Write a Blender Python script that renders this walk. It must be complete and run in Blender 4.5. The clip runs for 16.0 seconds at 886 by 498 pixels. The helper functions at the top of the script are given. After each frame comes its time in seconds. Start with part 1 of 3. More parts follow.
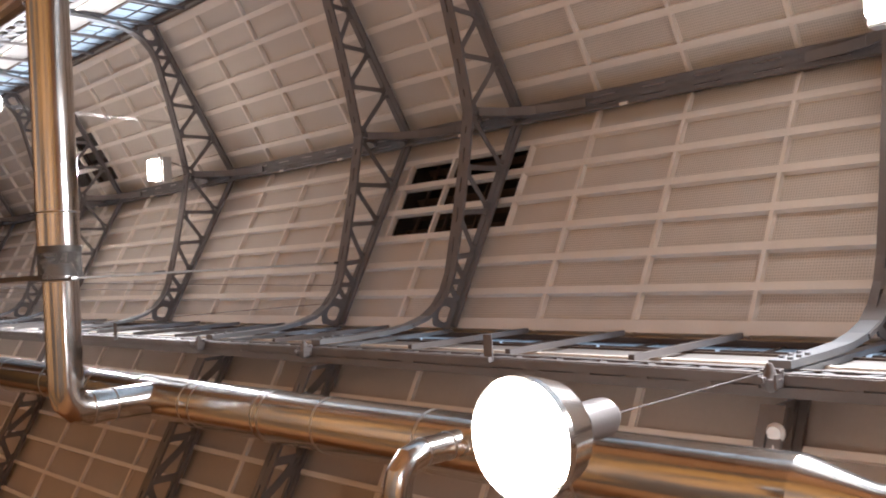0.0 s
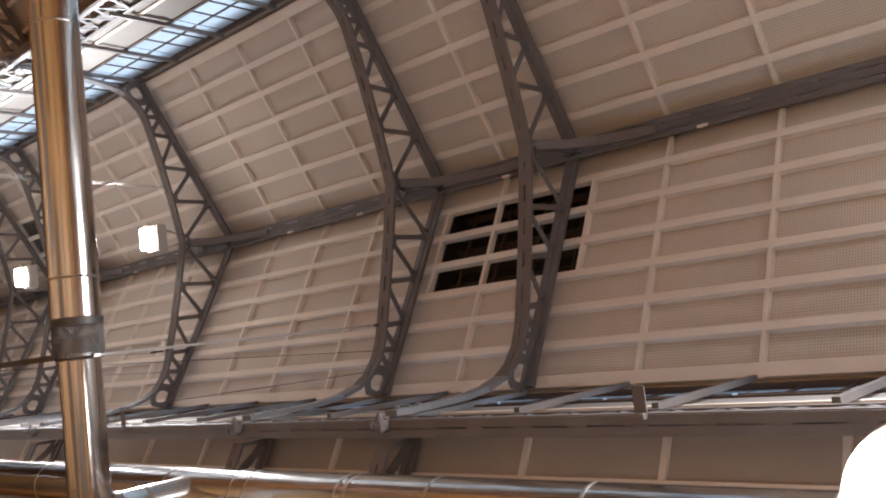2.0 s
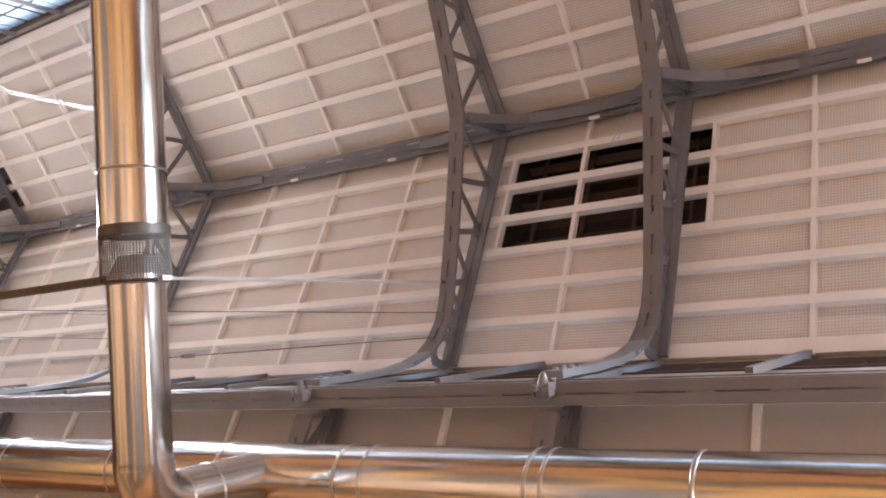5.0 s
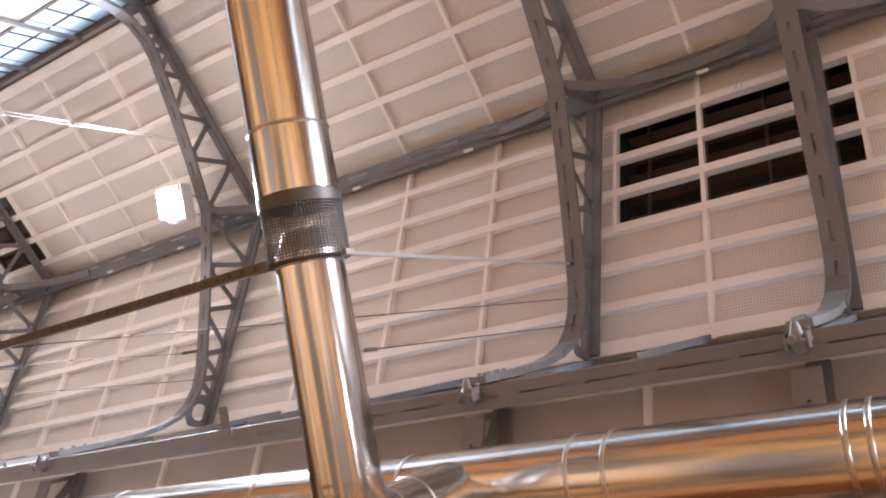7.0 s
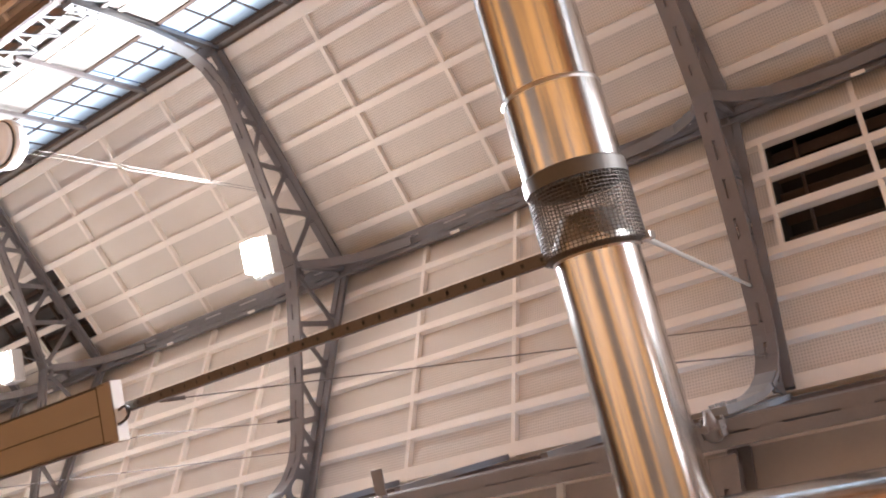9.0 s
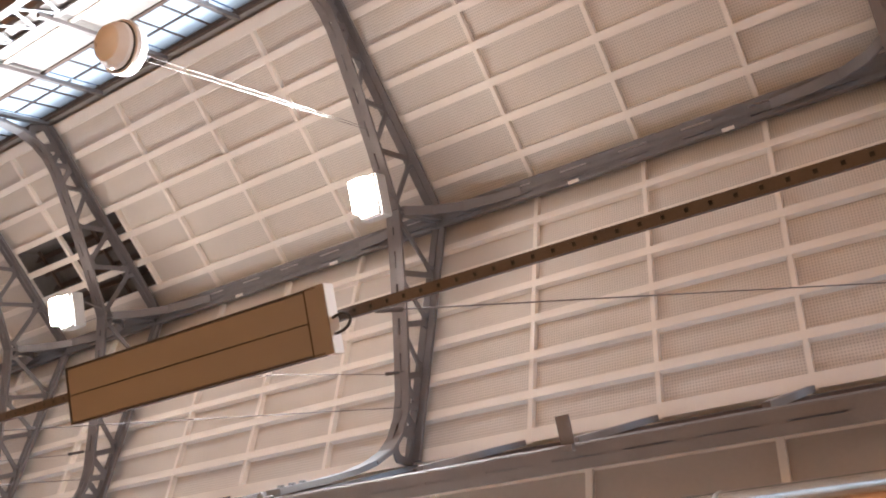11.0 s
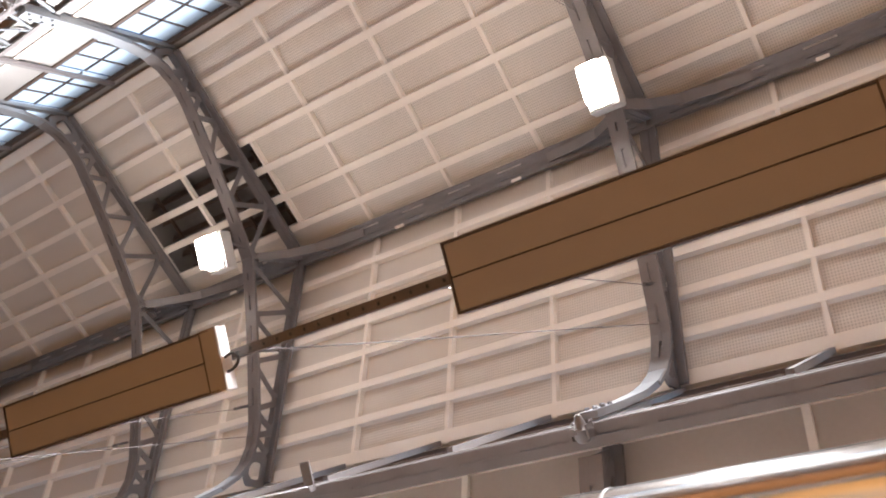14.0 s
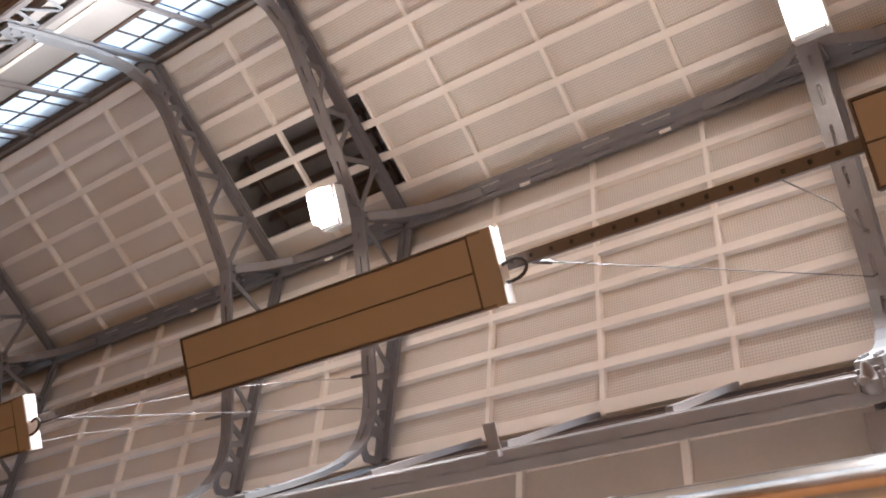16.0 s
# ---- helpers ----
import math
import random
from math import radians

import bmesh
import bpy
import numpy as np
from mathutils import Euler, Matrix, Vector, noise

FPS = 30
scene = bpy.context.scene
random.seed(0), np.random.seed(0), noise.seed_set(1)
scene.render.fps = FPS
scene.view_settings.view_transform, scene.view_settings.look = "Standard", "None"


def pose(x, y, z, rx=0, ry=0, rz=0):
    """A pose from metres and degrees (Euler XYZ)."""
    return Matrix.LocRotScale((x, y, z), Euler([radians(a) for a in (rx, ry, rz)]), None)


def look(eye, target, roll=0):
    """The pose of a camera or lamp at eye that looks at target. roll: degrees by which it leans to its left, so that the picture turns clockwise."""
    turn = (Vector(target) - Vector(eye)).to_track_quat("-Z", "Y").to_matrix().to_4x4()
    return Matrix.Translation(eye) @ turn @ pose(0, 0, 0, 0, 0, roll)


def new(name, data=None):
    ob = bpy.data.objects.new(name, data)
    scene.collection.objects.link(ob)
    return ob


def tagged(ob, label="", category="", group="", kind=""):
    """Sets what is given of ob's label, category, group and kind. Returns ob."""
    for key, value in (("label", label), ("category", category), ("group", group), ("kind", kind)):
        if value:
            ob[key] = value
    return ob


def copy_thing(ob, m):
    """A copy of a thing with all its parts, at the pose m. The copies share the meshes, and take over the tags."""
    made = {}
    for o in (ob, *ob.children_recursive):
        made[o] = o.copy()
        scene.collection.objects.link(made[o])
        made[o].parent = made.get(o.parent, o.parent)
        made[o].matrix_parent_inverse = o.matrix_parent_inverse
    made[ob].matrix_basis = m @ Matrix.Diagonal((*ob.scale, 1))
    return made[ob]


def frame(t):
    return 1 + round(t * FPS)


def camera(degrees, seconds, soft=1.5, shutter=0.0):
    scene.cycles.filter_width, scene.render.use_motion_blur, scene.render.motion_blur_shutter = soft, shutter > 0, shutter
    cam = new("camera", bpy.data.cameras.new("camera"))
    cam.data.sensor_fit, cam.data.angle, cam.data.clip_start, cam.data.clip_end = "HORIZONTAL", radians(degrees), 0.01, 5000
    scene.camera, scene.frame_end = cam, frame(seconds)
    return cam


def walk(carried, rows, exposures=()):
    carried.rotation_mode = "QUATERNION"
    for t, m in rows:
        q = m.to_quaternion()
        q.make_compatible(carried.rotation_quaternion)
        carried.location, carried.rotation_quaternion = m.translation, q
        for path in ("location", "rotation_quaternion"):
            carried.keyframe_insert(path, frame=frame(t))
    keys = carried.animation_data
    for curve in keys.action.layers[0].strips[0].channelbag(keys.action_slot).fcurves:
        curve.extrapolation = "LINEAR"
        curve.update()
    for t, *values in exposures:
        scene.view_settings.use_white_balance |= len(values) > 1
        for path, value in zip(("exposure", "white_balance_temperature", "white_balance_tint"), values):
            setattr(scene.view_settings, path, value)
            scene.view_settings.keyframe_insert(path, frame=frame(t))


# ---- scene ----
cam = camera(53.7, 16.0, 2.0)
PATH = [
    (0, (-0.713, -8.586, 1.862), (-0.741, -7.157, 3.26), 87.7),
    (0.5, (-0.75, -8.154, 1.837), (-0.835, -6.798, 3.304), 87.6),
    (1, (-0.751, -7.643, 1.809), (-0.897, -6.303, 3.287), 89.1),
    (1.5, (-0.661, -7.046, 1.834), (-0.814, -5.713, 3.318), 88.8),
    (2, (-0.594, -6.498, 1.876), (-0.779, -5.168, 3.358), 89.3),
    (2.5, (-0.563, -5.933, 1.864), (-0.761, -4.639, 3.376), 89.3),
    (3, (-0.572, -5.379, 1.884), (-0.76, -4.106, 3.415), 88.9),
    (5.5, (-0.193, -2.649, 1.934), (-0.364, -1.563, 3.605), 93.6),
    (6, (-0.162, -2.162, 1.913), (-0.326, -1.074, 3.582), 92.1),
    (6.5, (-0.069, -1.664, 1.958), (-0.315, -0.594, 3.629), 92.5),
    (7, (0.002, -1.175, 1.976), (-0.257, -0.132, 3.662), 91.1),
    (7.5, (0.015, -0.671, 1.998), (-0.262, 0.346, 3.697), 88.6),
    (8, (0.074, -0.154, 2.033), (-0.321, 0.822, 3.734), 94.7),
    (8.5, (0.053, 0.332, 1.992), (-0.38, 1.296, 3.69), 97.1),
    (9, (-0.038, 0.783, 2.066), (-0.469, 1.758, 3.758), 96.5),
    (11.5, (-0.024, 3.095, 1.946), (-0.422, 4.044, 3.661), 98.5),
    (12, (-0.088, 3.565, 1.925), (-0.474, 4.5, 3.65), 97.7),
    (12.5, (-0.095, 4.042, 1.935), (-0.476, 4.984, 3.658), 96.8),
    (13, (-0.079, 4.493, 1.93), (-0.458, 5.437, 3.652), 96.6),
    (13.5, (-0.121, 5.032, 1.946), (-0.483, 5.994, 3.662), 95.3),
    (14, (-0.127, 5.533, 1.94), (-0.48, 6.521, 3.643), 92.4),
    (14.5, (-0.144, 6.049, 1.939), (-0.505, 7.043, 3.636), 93.4),
    (15, (-0.185, 6.581, 1.921), (-0.548, 7.573, 3.62), 95.2),
    (15.5, (-0.174, 7.044, 1.953), (-0.535, 8.036, 3.652), 94.8),
    (16, (-0.117, 7.494, 1.999), (-0.486, 8.486, 3.696), 94.0),
]
walk(cam, [(t, look(eye, target, roll)) for t, eye, target, roll in PATH],
     exposures=[(0.0, -0.55, 5800, 12), (2.0, -0.7, 5850, 11), (3.2, -0.25, 5750, 12), (5.5, 0.25, 5400, 12), (9.0, 0.22, 5750, 12), (12.0, 0.0, 5850, 12), (16.0, -0.05, 5850, 12)])

# ---- world and daylight ----
world = bpy.data.worlds.new("sky")
scene.world = world
world.use_nodes = True
wn = world.node_tree.nodes
sky = wn.new("ShaderNodeTexSky")
sky.sky_type = "NISHITA"
sky.sun_disc = False
sky.dust_density, sky.air_density = 4.0, 1.0
sky.sun_elevation, sky.sun_rotation = radians(38), radians(200)
world.node_tree.links.new(sky.outputs[0], wn["Background"].inputs[0])
wn["Background"].inputs[1].default_value = 0.11
sun = new("sun", bpy.data.lights.new("sun", "SUN"))
sun.data.energy, sun.data.angle, sun.data.color = 2.0, radians(12), (1.0, 0.95, 0.88)
sun.matrix_world = look((0, 0, 30), (0 + 10, 26, 0))

LAMP_POWER = 1650.0
PENDANT_POWER = 200.0
LAMP_COLOUR = (1.0, 0.94, 0.87)
# daylight through the two glass strips under the roof
for nm, x, turn in (("daylight_east", 0.40, 90), ("daylight_west", -6.06, -90)):
    day = new(nm, bpy.data.lights.new(nm, "AREA"))
    day.data.shape, day.data.size, day.data.size_y = "RECTANGLE", 0.84, 60.0
    day.data.energy, day.data.color = 300.0, (0.84, 0.92, 1.0)
    day.matrix_world = pose(x, 9.0, 9.6, 0, turn, 0)


# ---- materials ----
def mat(name, colour, rough=0.6, metal=0.0, vary=0.12, scale=3.0, fine=60.0, bump=0.15, dist=0.003, spec=0.5):
    m = bpy.data.materials.new(name)
    m.use_nodes = True
    nt = m.node_tree
    n, l = nt.nodes, nt.links
    b = n["Principled BSDF"]
    b.inputs["Metallic"].default_value = metal
    b.inputs["Specular IOR Level"].default_value = spec
    tc = n.new("ShaderNodeTexCoord")
    big = n.new("ShaderNodeTexNoise")
    big.inputs["Scale"].default_value, big.inputs["Detail"].default_value = scale, 5
    small = n.new("ShaderNodeTexNoise")
    small.inputs["Scale"].default_value, small.inputs["Detail"].default_value = fine, 3
    for t in (big, small):
        l.new(tc.outputs["Object"], t.inputs["Vector"])
    mix = n.new("ShaderNodeMath")
    mix.operation = "MULTIPLY_ADD"
    mix.inputs[1].default_value = 0.35
    l.new(small.outputs["Fac"], mix.inputs[0])
    l.new(big.outputs["Fac"], mix.inputs[2])
    ramp = n.new("ShaderNodeValToRGB")
    ramp.color_ramp.elements[0].position, ramp.color_ramp.elements[1].position = 0.35, 0.95
    ramp.color_ramp.elements[0].color = (*[c * (1 - vary) for c in colour], 1)
    ramp.color_ramp.elements[1].color = (*[min(1, c * (1 + vary)) for c in colour], 1)
    l.new(mix.outputs[0], ramp.inputs[0])
    l.new(ramp.outputs[0], b.inputs["Base Color"])
    rr = n.new("ShaderNodeMapRange")
    rr.inputs["To Min"].default_value, rr.inputs["To Max"].default_value = max(0.02, rough - 0.08), min(1, rough + 0.08)
    l.new(big.outputs["Fac"], rr.inputs["Value"])
    l.new(rr.outputs[0], b.inputs["Roughness"])
    bp = n.new("ShaderNodeBump")
    bp.inputs["Strength"].default_value, bp.inputs["Distance"].default_value = bump, dist
    l.new(small.outputs["Fac"], bp.inputs["Height"])
    l.new(bp.outputs[0], b.inputs["Normal"])
    return m


def perforated(name, colour):
    """Painted steel sheet with fine vertical corrugation and a faint square perforation."""
    m = mat(name, colour, 0.7, 0.0, 0.07, 1.2, 25.0, 0.1)
    n, l = m.node_tree.nodes, m.node_tree.links
    tc = n.new("ShaderNodeTexCoord")
    wy = n.new("ShaderNodeTexWave")
    wy.bands_direction = "Y"
    wy.inputs["Scale"].default_value = 10.5
    wx = n.new("ShaderNodeTexWave")
    wx.bands_direction = "X"
    wx.inputs["Scale"].default_value = 10.5
    for w in (wx, wy):
        l.new(tc.outputs["Object"], w.inputs["Vector"])
    mul = n.new("ShaderNodeMath")
    mul.operation = "MULTIPLY"
    l.new(wx.outputs["Fac"], mul.inputs[0])
    l.new(wy.outputs["Fac"], mul.inputs[1])
    bp = n.new("ShaderNodeBump")
    bp.inputs["Strength"].default_value, bp.inputs["Distance"].default_value = 0.3, 0.006
    l.new(mul.outputs[0], bp.inputs["Height"])
    l.new(bp.outputs[0], n["Principled BSDF"].inputs["Normal"])
    b = n["Principled BSDF"]
    old = b.inputs["Base Color"].links[0].from_socket
    hole = n.new("ShaderNodeMix")
    hole.data_type, hole.blend_type = "RGBA", "MULTIPLY"
    hole.inputs["B"].default_value = (0.62, 0.61, 0.6, 1)
    l.new(mul.outputs[0], hole.inputs["Factor"])
    l.new(old, hole.inputs["A"])
    l.new(hole.outputs["Result"], b.inputs["Base Color"])
    return m


def two_tone(name, first, second):
    """A floor of two colours in broad uneven fields, laid to streak the pipes' reflections, with fine grain."""
    m = mat(name, first, 0.5, 0, 0.2, 0.5, 12)
    n, l = m.node_tree.nodes, m.node_tree.links
    b = n["Principled BSDF"]
    old = b.inputs["Base Color"].links[0].from_socket
    tc, mp, no, rp, mx = (n.new("ShaderNode" + k) for k in ("TexCoord", "Mapping", "TexNoise", "ValToRGB", "Mix"))
    mx.data_type = "RGBA"
    mp.inputs["Scale"].default_value = (0.25, 0.6, 1.0)
    no.inputs["Scale"].default_value, no.inputs["Detail"].default_value = 1.0, 3
    rp.color_ramp.elements[0].position, rp.color_ramp.elements[1].position = 0.44, 0.54
    l.new(tc.outputs["Object"], mp.inputs[0])
    l.new(mp.outputs[0], no.inputs["Vector"])
    l.new(no.outputs["Fac"], rp.inputs[0])
    l.new(rp.outputs[0], mx.inputs["Factor"])
    l.new(old, mx.inputs["A"])
    mx.inputs["B"].default_value = (*second, 1)
    l.new(mx.outputs["Result"], b.inputs["Base Color"])
    return m


def emitter(name, colour, strength):
    m = bpy.data.materials.new(name)
    m.use_nodes = True
    b = m.node_tree.nodes["Principled BSDF"]
    b.inputs["Base Color"].default_value = (0.8, 0.8, 0.8, 1)
    b.inputs["Emission Color"].default_value = (*colour, 1)
    b.inputs["Emission Strength"].default_value = strength
    return m


def frosted(name, colour):
    m = bpy.data.materials.new(name)
    m.use_nodes = True
    n, l = m.node_tree.nodes, m.node_tree.links
    n.remove(n["Principled BSDF"])
    tr, gl, mx = n.new("ShaderNodeBsdfTranslucent"), n.new("ShaderNodeBsdfTransparent"), n.new("ShaderNodeMixShader")
    tc, no, ramp = n.new("ShaderNodeTexCoord"), n.new("ShaderNodeTexNoise"), n.new("ShaderNodeValToRGB")
    no.inputs["Scale"].default_value = 2.5
    l.new(tc.outputs["Object"], no.inputs["Vector"])
    ramp.color_ramp.elements[0].color = (*[c * 0.75 for c in colour], 1)
    ramp.color_ramp.elements[1].color = (*colour, 1)
    l.new(no.outputs["Fac"], ramp.inputs[0])
    l.new(ramp.outputs[0], tr.inputs[0])
    mx.inputs[0].default_value = 0.35
    l.new(tr.outputs[0], mx.inputs[1])
    l.new(gl.outputs[0], mx.inputs[2])
    l.new(mx.outputs[0], n["Material Output"].inputs[0])
    return m


def brushed(name, colour, rough):
    """Sheet steel, rolled: long streaks along the sheet and small dents."""
    return mat(name, colour, rough, 1.0, 0.05, 2.0, 14.0, 0.06, 0.004)


PANEL = perforated("cream_painted_steel_sheet", (0.66, 0.61, 0.555))
BATTEN = mat("cream_painted_timber", (0.79, 0.73, 0.66), 0.6, 0, 0.06, 2.0, 40)
BOARD = mat("grey_white_board", (0.28, 0.265, 0.25), 0.7, 0, 0.1, 1.5, 30)
STEEL = mat("grey_painted_steel", (0.165, 0.15, 0.147), 0.5, 0.1, 0.15, 3.0, 50)
LEG = mat("light_grey_painted_steel", (0.22, 0.23, 0.245), 0.4, 0.2, 0.12, 3.0, 50)
DUCT = brushed("galvanised_sheet_steel", (0.66, 0.65, 0.63), 0.17)
SEAM = mat("bare_steel_band", (0.55, 0.54, 0.52), 0.3, 1.0, 0.1, 5, 60)
# shaft linings: the vents' inner shade as colour, black east, lighter brown west
DARK = mat("shaft_shade_black", (0.02, 0.018, 0.016), 0.8)
DUSK = mat("shaft_shade_brown", (0.14, 0.125, 0.115), 0.8, 0, 0.25, 3, 30)
RUST = mat("dark_brown_metal", (0.09, 0.06, 0.045), 0.6, 0.3, 0.2, 5, 40)
HEAT = mat("brown_anodised_panel", (0.25, 0.218, 0.188), 0.42, 0.15, 0.06, 3, 90, 0.08)
HEATFRAME = mat("dark_brown_frame", (0.06, 0.045, 0.035), 0.5, 0.3)
WHITE = mat("white_enamel", (0.78, 0.77, 0.75), 0.35, 0, 0.04)
FIXTURE = mat("pale_grey_enamel", (0.5, 0.49, 0.47), 0.4, 0, 0.05)
BLACK = mat("black_rubber", (0.02, 0.02, 0.02), 0.5)
CABLE = mat("steel_cable", (0.10, 0.085, 0.08), 0.6, 0.2)
WIREW = mat("bright_wire", (0.5, 0.49, 0.47), 0.4, 0.3)
STAY = mat("dull_wire", (0.16, 0.15, 0.14), 0.6, 0.0)
TRAY = mat("dark_perforated_channel", (0.10, 0.083, 0.072), 0.5, 0.4, 0.2, 6, 50)
MESH = mat("grey_wire_mesh", (0.10, 0.092, 0.085), 0.5, 0.5)
GLASS = frosted("frosted_glass", (0.86, 0.93, 0.97))
# colour of the unseen walls, picked so that pipes and duct reflect orange
WALLM = mat("orange_reflection_tint", (0.34, 0.15, 0.05), 0.7, 0, 0.08, 1.0, 30)
# unseen floor: orange and dark brown fields, mirrored as streaks in the pipes
FLOORM = two_tone("reflection_streak_floor", (0.36, 0.175, 0.045), (0.09, 0.06, 0.04))
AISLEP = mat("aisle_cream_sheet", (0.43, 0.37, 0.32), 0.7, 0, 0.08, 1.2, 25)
GLOW = emitter("lit_diffuser", (1.0, 0.88, 0.72), 120.0)


# ---- mesh helpers ----
def obj(name, bm, material, parent=None, label="", smooth=False):
    me = bpy.data.meshes.new(name)
    bmesh.ops.recalc_face_normals(bm, faces=bm.faces[:])
    if smooth:
        for fc in bm.faces:
            fc.smooth = True
    bm.to_mesh(me)
    bm.free()
    if smooth:
        me.set_sharp_from_angle(angle=radians(24))
    me.materials.append(material)
    ob = new(name, me)
    if parent is not None:
        ob.parent = parent
    if label:
        ob["label"] = label
    return ob


part = obj


def box(bm, x0, x1, y0, y1, z0, z1, bevel=0.0):
    g = bmesh.ops.create_cube(bm, size=1.0, matrix=Matrix.Translation(((x0 + x1) / 2, (y0 + y1) / 2, (z0 + z1) / 2)) @ Matrix.Diagonal((abs(x1 - x0), abs(y1 - y0), abs(z1 - z0), 1)))
    if bevel:
        es = list({e for v in g["verts"] for e in v.link_edges})
        bmesh.ops.bevel(bm, geom=es, offset=bevel, segments=2, affect="EDGES", profile=0.5)
    return bm


def bar(bm, a, b, w, h, up=(0, 1, 0)):
    """A straight bar from a to b: w across (along up), h the other way."""
    a, b, up = Vector(a), Vector(b), Vector(up)
    d = (b - a).normalized()
    s = up - d * up.dot(d)
    s = s.normalized() if s.length > 1e-4 else d.orthogonal().normalized()
    n = d.cross(s)
    vs = [bm.verts.new(p + s * (i * w / 2) + n * (j * h / 2)) for p in (a, b) for i, j in ((-1, -1), (1, -1), (1, 1), (-1, 1))]
    for q in ((0, 1, 2, 3), (7, 6, 5, 4), (0, 4, 5, 1), (1, 5, 6, 2), (2, 6, 7, 3), (3, 7, 4, 0)):
        bm.faces.new([vs[k] for k in q])
    return bm


def sweep(bm, pts, w, h, up=(0, 1, 0)):
    """A bar of rectangular section along a bent line lying in the plane square to up."""
    pts, up = [Vector(p) for p in pts], Vector(up)
    rings = []
    for k, p in enumerate(pts):
        d = (pts[min(k + 1, len(pts) - 1)] - pts[max(k - 1, 0)]).normalized()
        n = d.cross(up).normalized()
        rings.append([bm.verts.new(p + up * (i * w / 2) + n * (j * h / 2)) for i, j in ((-1, -1), (1, -1), (1, 1), (-1, 1))])
    for a, b in zip(rings, rings[1:]):
        for k in range(4):
            bm.faces.new((a[k], a[(k + 1) % 4], b[(k + 1) % 4], b[k]))
    bm.faces.new(rings[0])
    bm.faces.new(rings[-1][::-1])
    return bm


def tube(bm, pts, r, seg=12, caps=True):
    pts = [Vector(p) for p in pts]
    rings, side = [], None
    for k, p in enumerate(pts):
        d = (pts[min(k + 1, len(pts) - 1)] - pts[max(k - 1, 0)]).normalized()
        side = d.orthogonal().normalized() if side is None else (side - d * side.dot(d)).normalized()
        o = d.cross(side)
        rings.append([bm.verts.new(p + (side * math.cos(a) + o * math.sin(a)) * r) for a in [2 * math.pi * i / seg for i in range(seg)]])
    for a, b in zip(rings, rings[1:]):
        for k in range(seg):
            bm.faces.new((a[k], a[(k + 1) % seg], b[(k + 1) % seg], b[k]))
    if caps:
        bm.faces.new(rings[0][::-1])
        bm.faces.new(rings[-1])
    return bm


def lathe(bm, profile, m=Matrix.Identity(4), seg=32):
    """Turns (radius, height) pairs about the local z axis."""
    rings = [[bm.verts.new(m @ Vector((r * math.cos(a), r * math.sin(a), z))) for a in [2 * math.pi * i / seg for i in range(seg)]] for r, z in profile]
    for a, b in zip(rings, rings[1:]):
        for k in range(seg):
            bm.faces.new((a[k], a[(k + 1) % seg], b[(k + 1) % seg], b[k]))
    return bm


def B():
    return bmesh.new()


# ---- plan ----
RIDGE_X, RIDGE_Z = -2.83, 12.18
HALF = 3.08
FLOOR_Z = 0.35
EAVE_Z = 10.424
SLOPE = (RIDGE_Z - EAVE_Z) / HALF
GIRDER_Z = 7.94
RIBS = [-19.5, -13.83, -11.36, -5.7, 0.0, 2.5, 8.24, 13.83, 16.27, 21.95, 27.6, 30.1, 35.8]
Y0, Y1 = -22.0, 40.0
BAYS = list(zip(RIBS, RIBS[1:]))
MULLIONS = []
for a, b in BAYS:
    k = 4 if b - a > 4 else 2
    MULLIONS += [a + (b - a) * i / k for i in range(1, k)]
GIRTS = [0.46 + 0.424 * i for i in range(6)]


def rx(side, u):
    """x at the distance u from the ridge; side 1 is the walked side."""
    return RIDGE_X + side * u


def roof_z(u, below=0.0):
    return RIDGE_Z - SLOPE * u - below


OPEN = {1: (-0.36, 2.26, GIRTS[0], GIRTS[3]), -1: (13.55, 16.3, GIRTS[0], GIRTS[3])}


def roof_slope(side, name):
    """One roof slope: sheets between battens, leaving out the louvre field."""
    bm = B()
    us = [0.0, *GIRTS, HALF + 0.06]
    oy0, oy1, ou0, ou1 = OPEN[side]
    ys = sorted([Y0, Y1, oy0, oy1, *RIBS, *MULLIONS])
    for ya, yb in zip(ys, ys[1:]):
        for ua, ub in zip(us, us[1:]):
            if oy0 - 0.01 <= ya and yb <= oy1 + 0.01 and ua >= ou0 - 0.01 and ub <= ou1 + 0.01:
                continue
            c = []
            for t in (-0.1, -0.05):
                c += [bm.verts.new((rx(side, u), y, roof_z(u) - t)) for u, y in ((ua, ya), (ub, ya), (ub, yb), (ua, yb))]
            for q in ((0, 1, 2, 3), (7, 6, 5, 4), (0, 4, 5, 1), (1, 5, 6, 2), (2, 6, 7, 3), (3, 7, 4, 0)):
                bm.faces.new([c[k] for k in q])
    roof = tagged(obj(name, bm, PANEL), "cream painted perforated sheet roof slope between pale battens", "ceiling", kind="structure")
    nrm = Vector((side * SLOPE, 0, 1)).normalized()
    for u in GIRTS + [HALF - 0.08]:
        g = B()
        p = Vector((rx(side, u), 0, roof_z(u))) + nrm * 0.002
        bar(g, (p.x, Y0, p.z), (p.x, Y1, p.z), 0.1 if u < 2.7 else 0.16, 0.1, (side, 0, -SLOPE))
        part("batten", g, BATTEN, roof)
    for y in MULLIONS:
        g = B()
        bar(g, (rx(side, 0.12), y, roof_z(0.12, 0.0)), (rx(side, HALF), y, roof_z(HALF, 0.0)), 0.05, 0.085)
        part("cross_batten", g, BATTEN, roof)
    return roof


roof_slope(1, "ceiling_east")
roof_slope(-1, "ceiling_west")


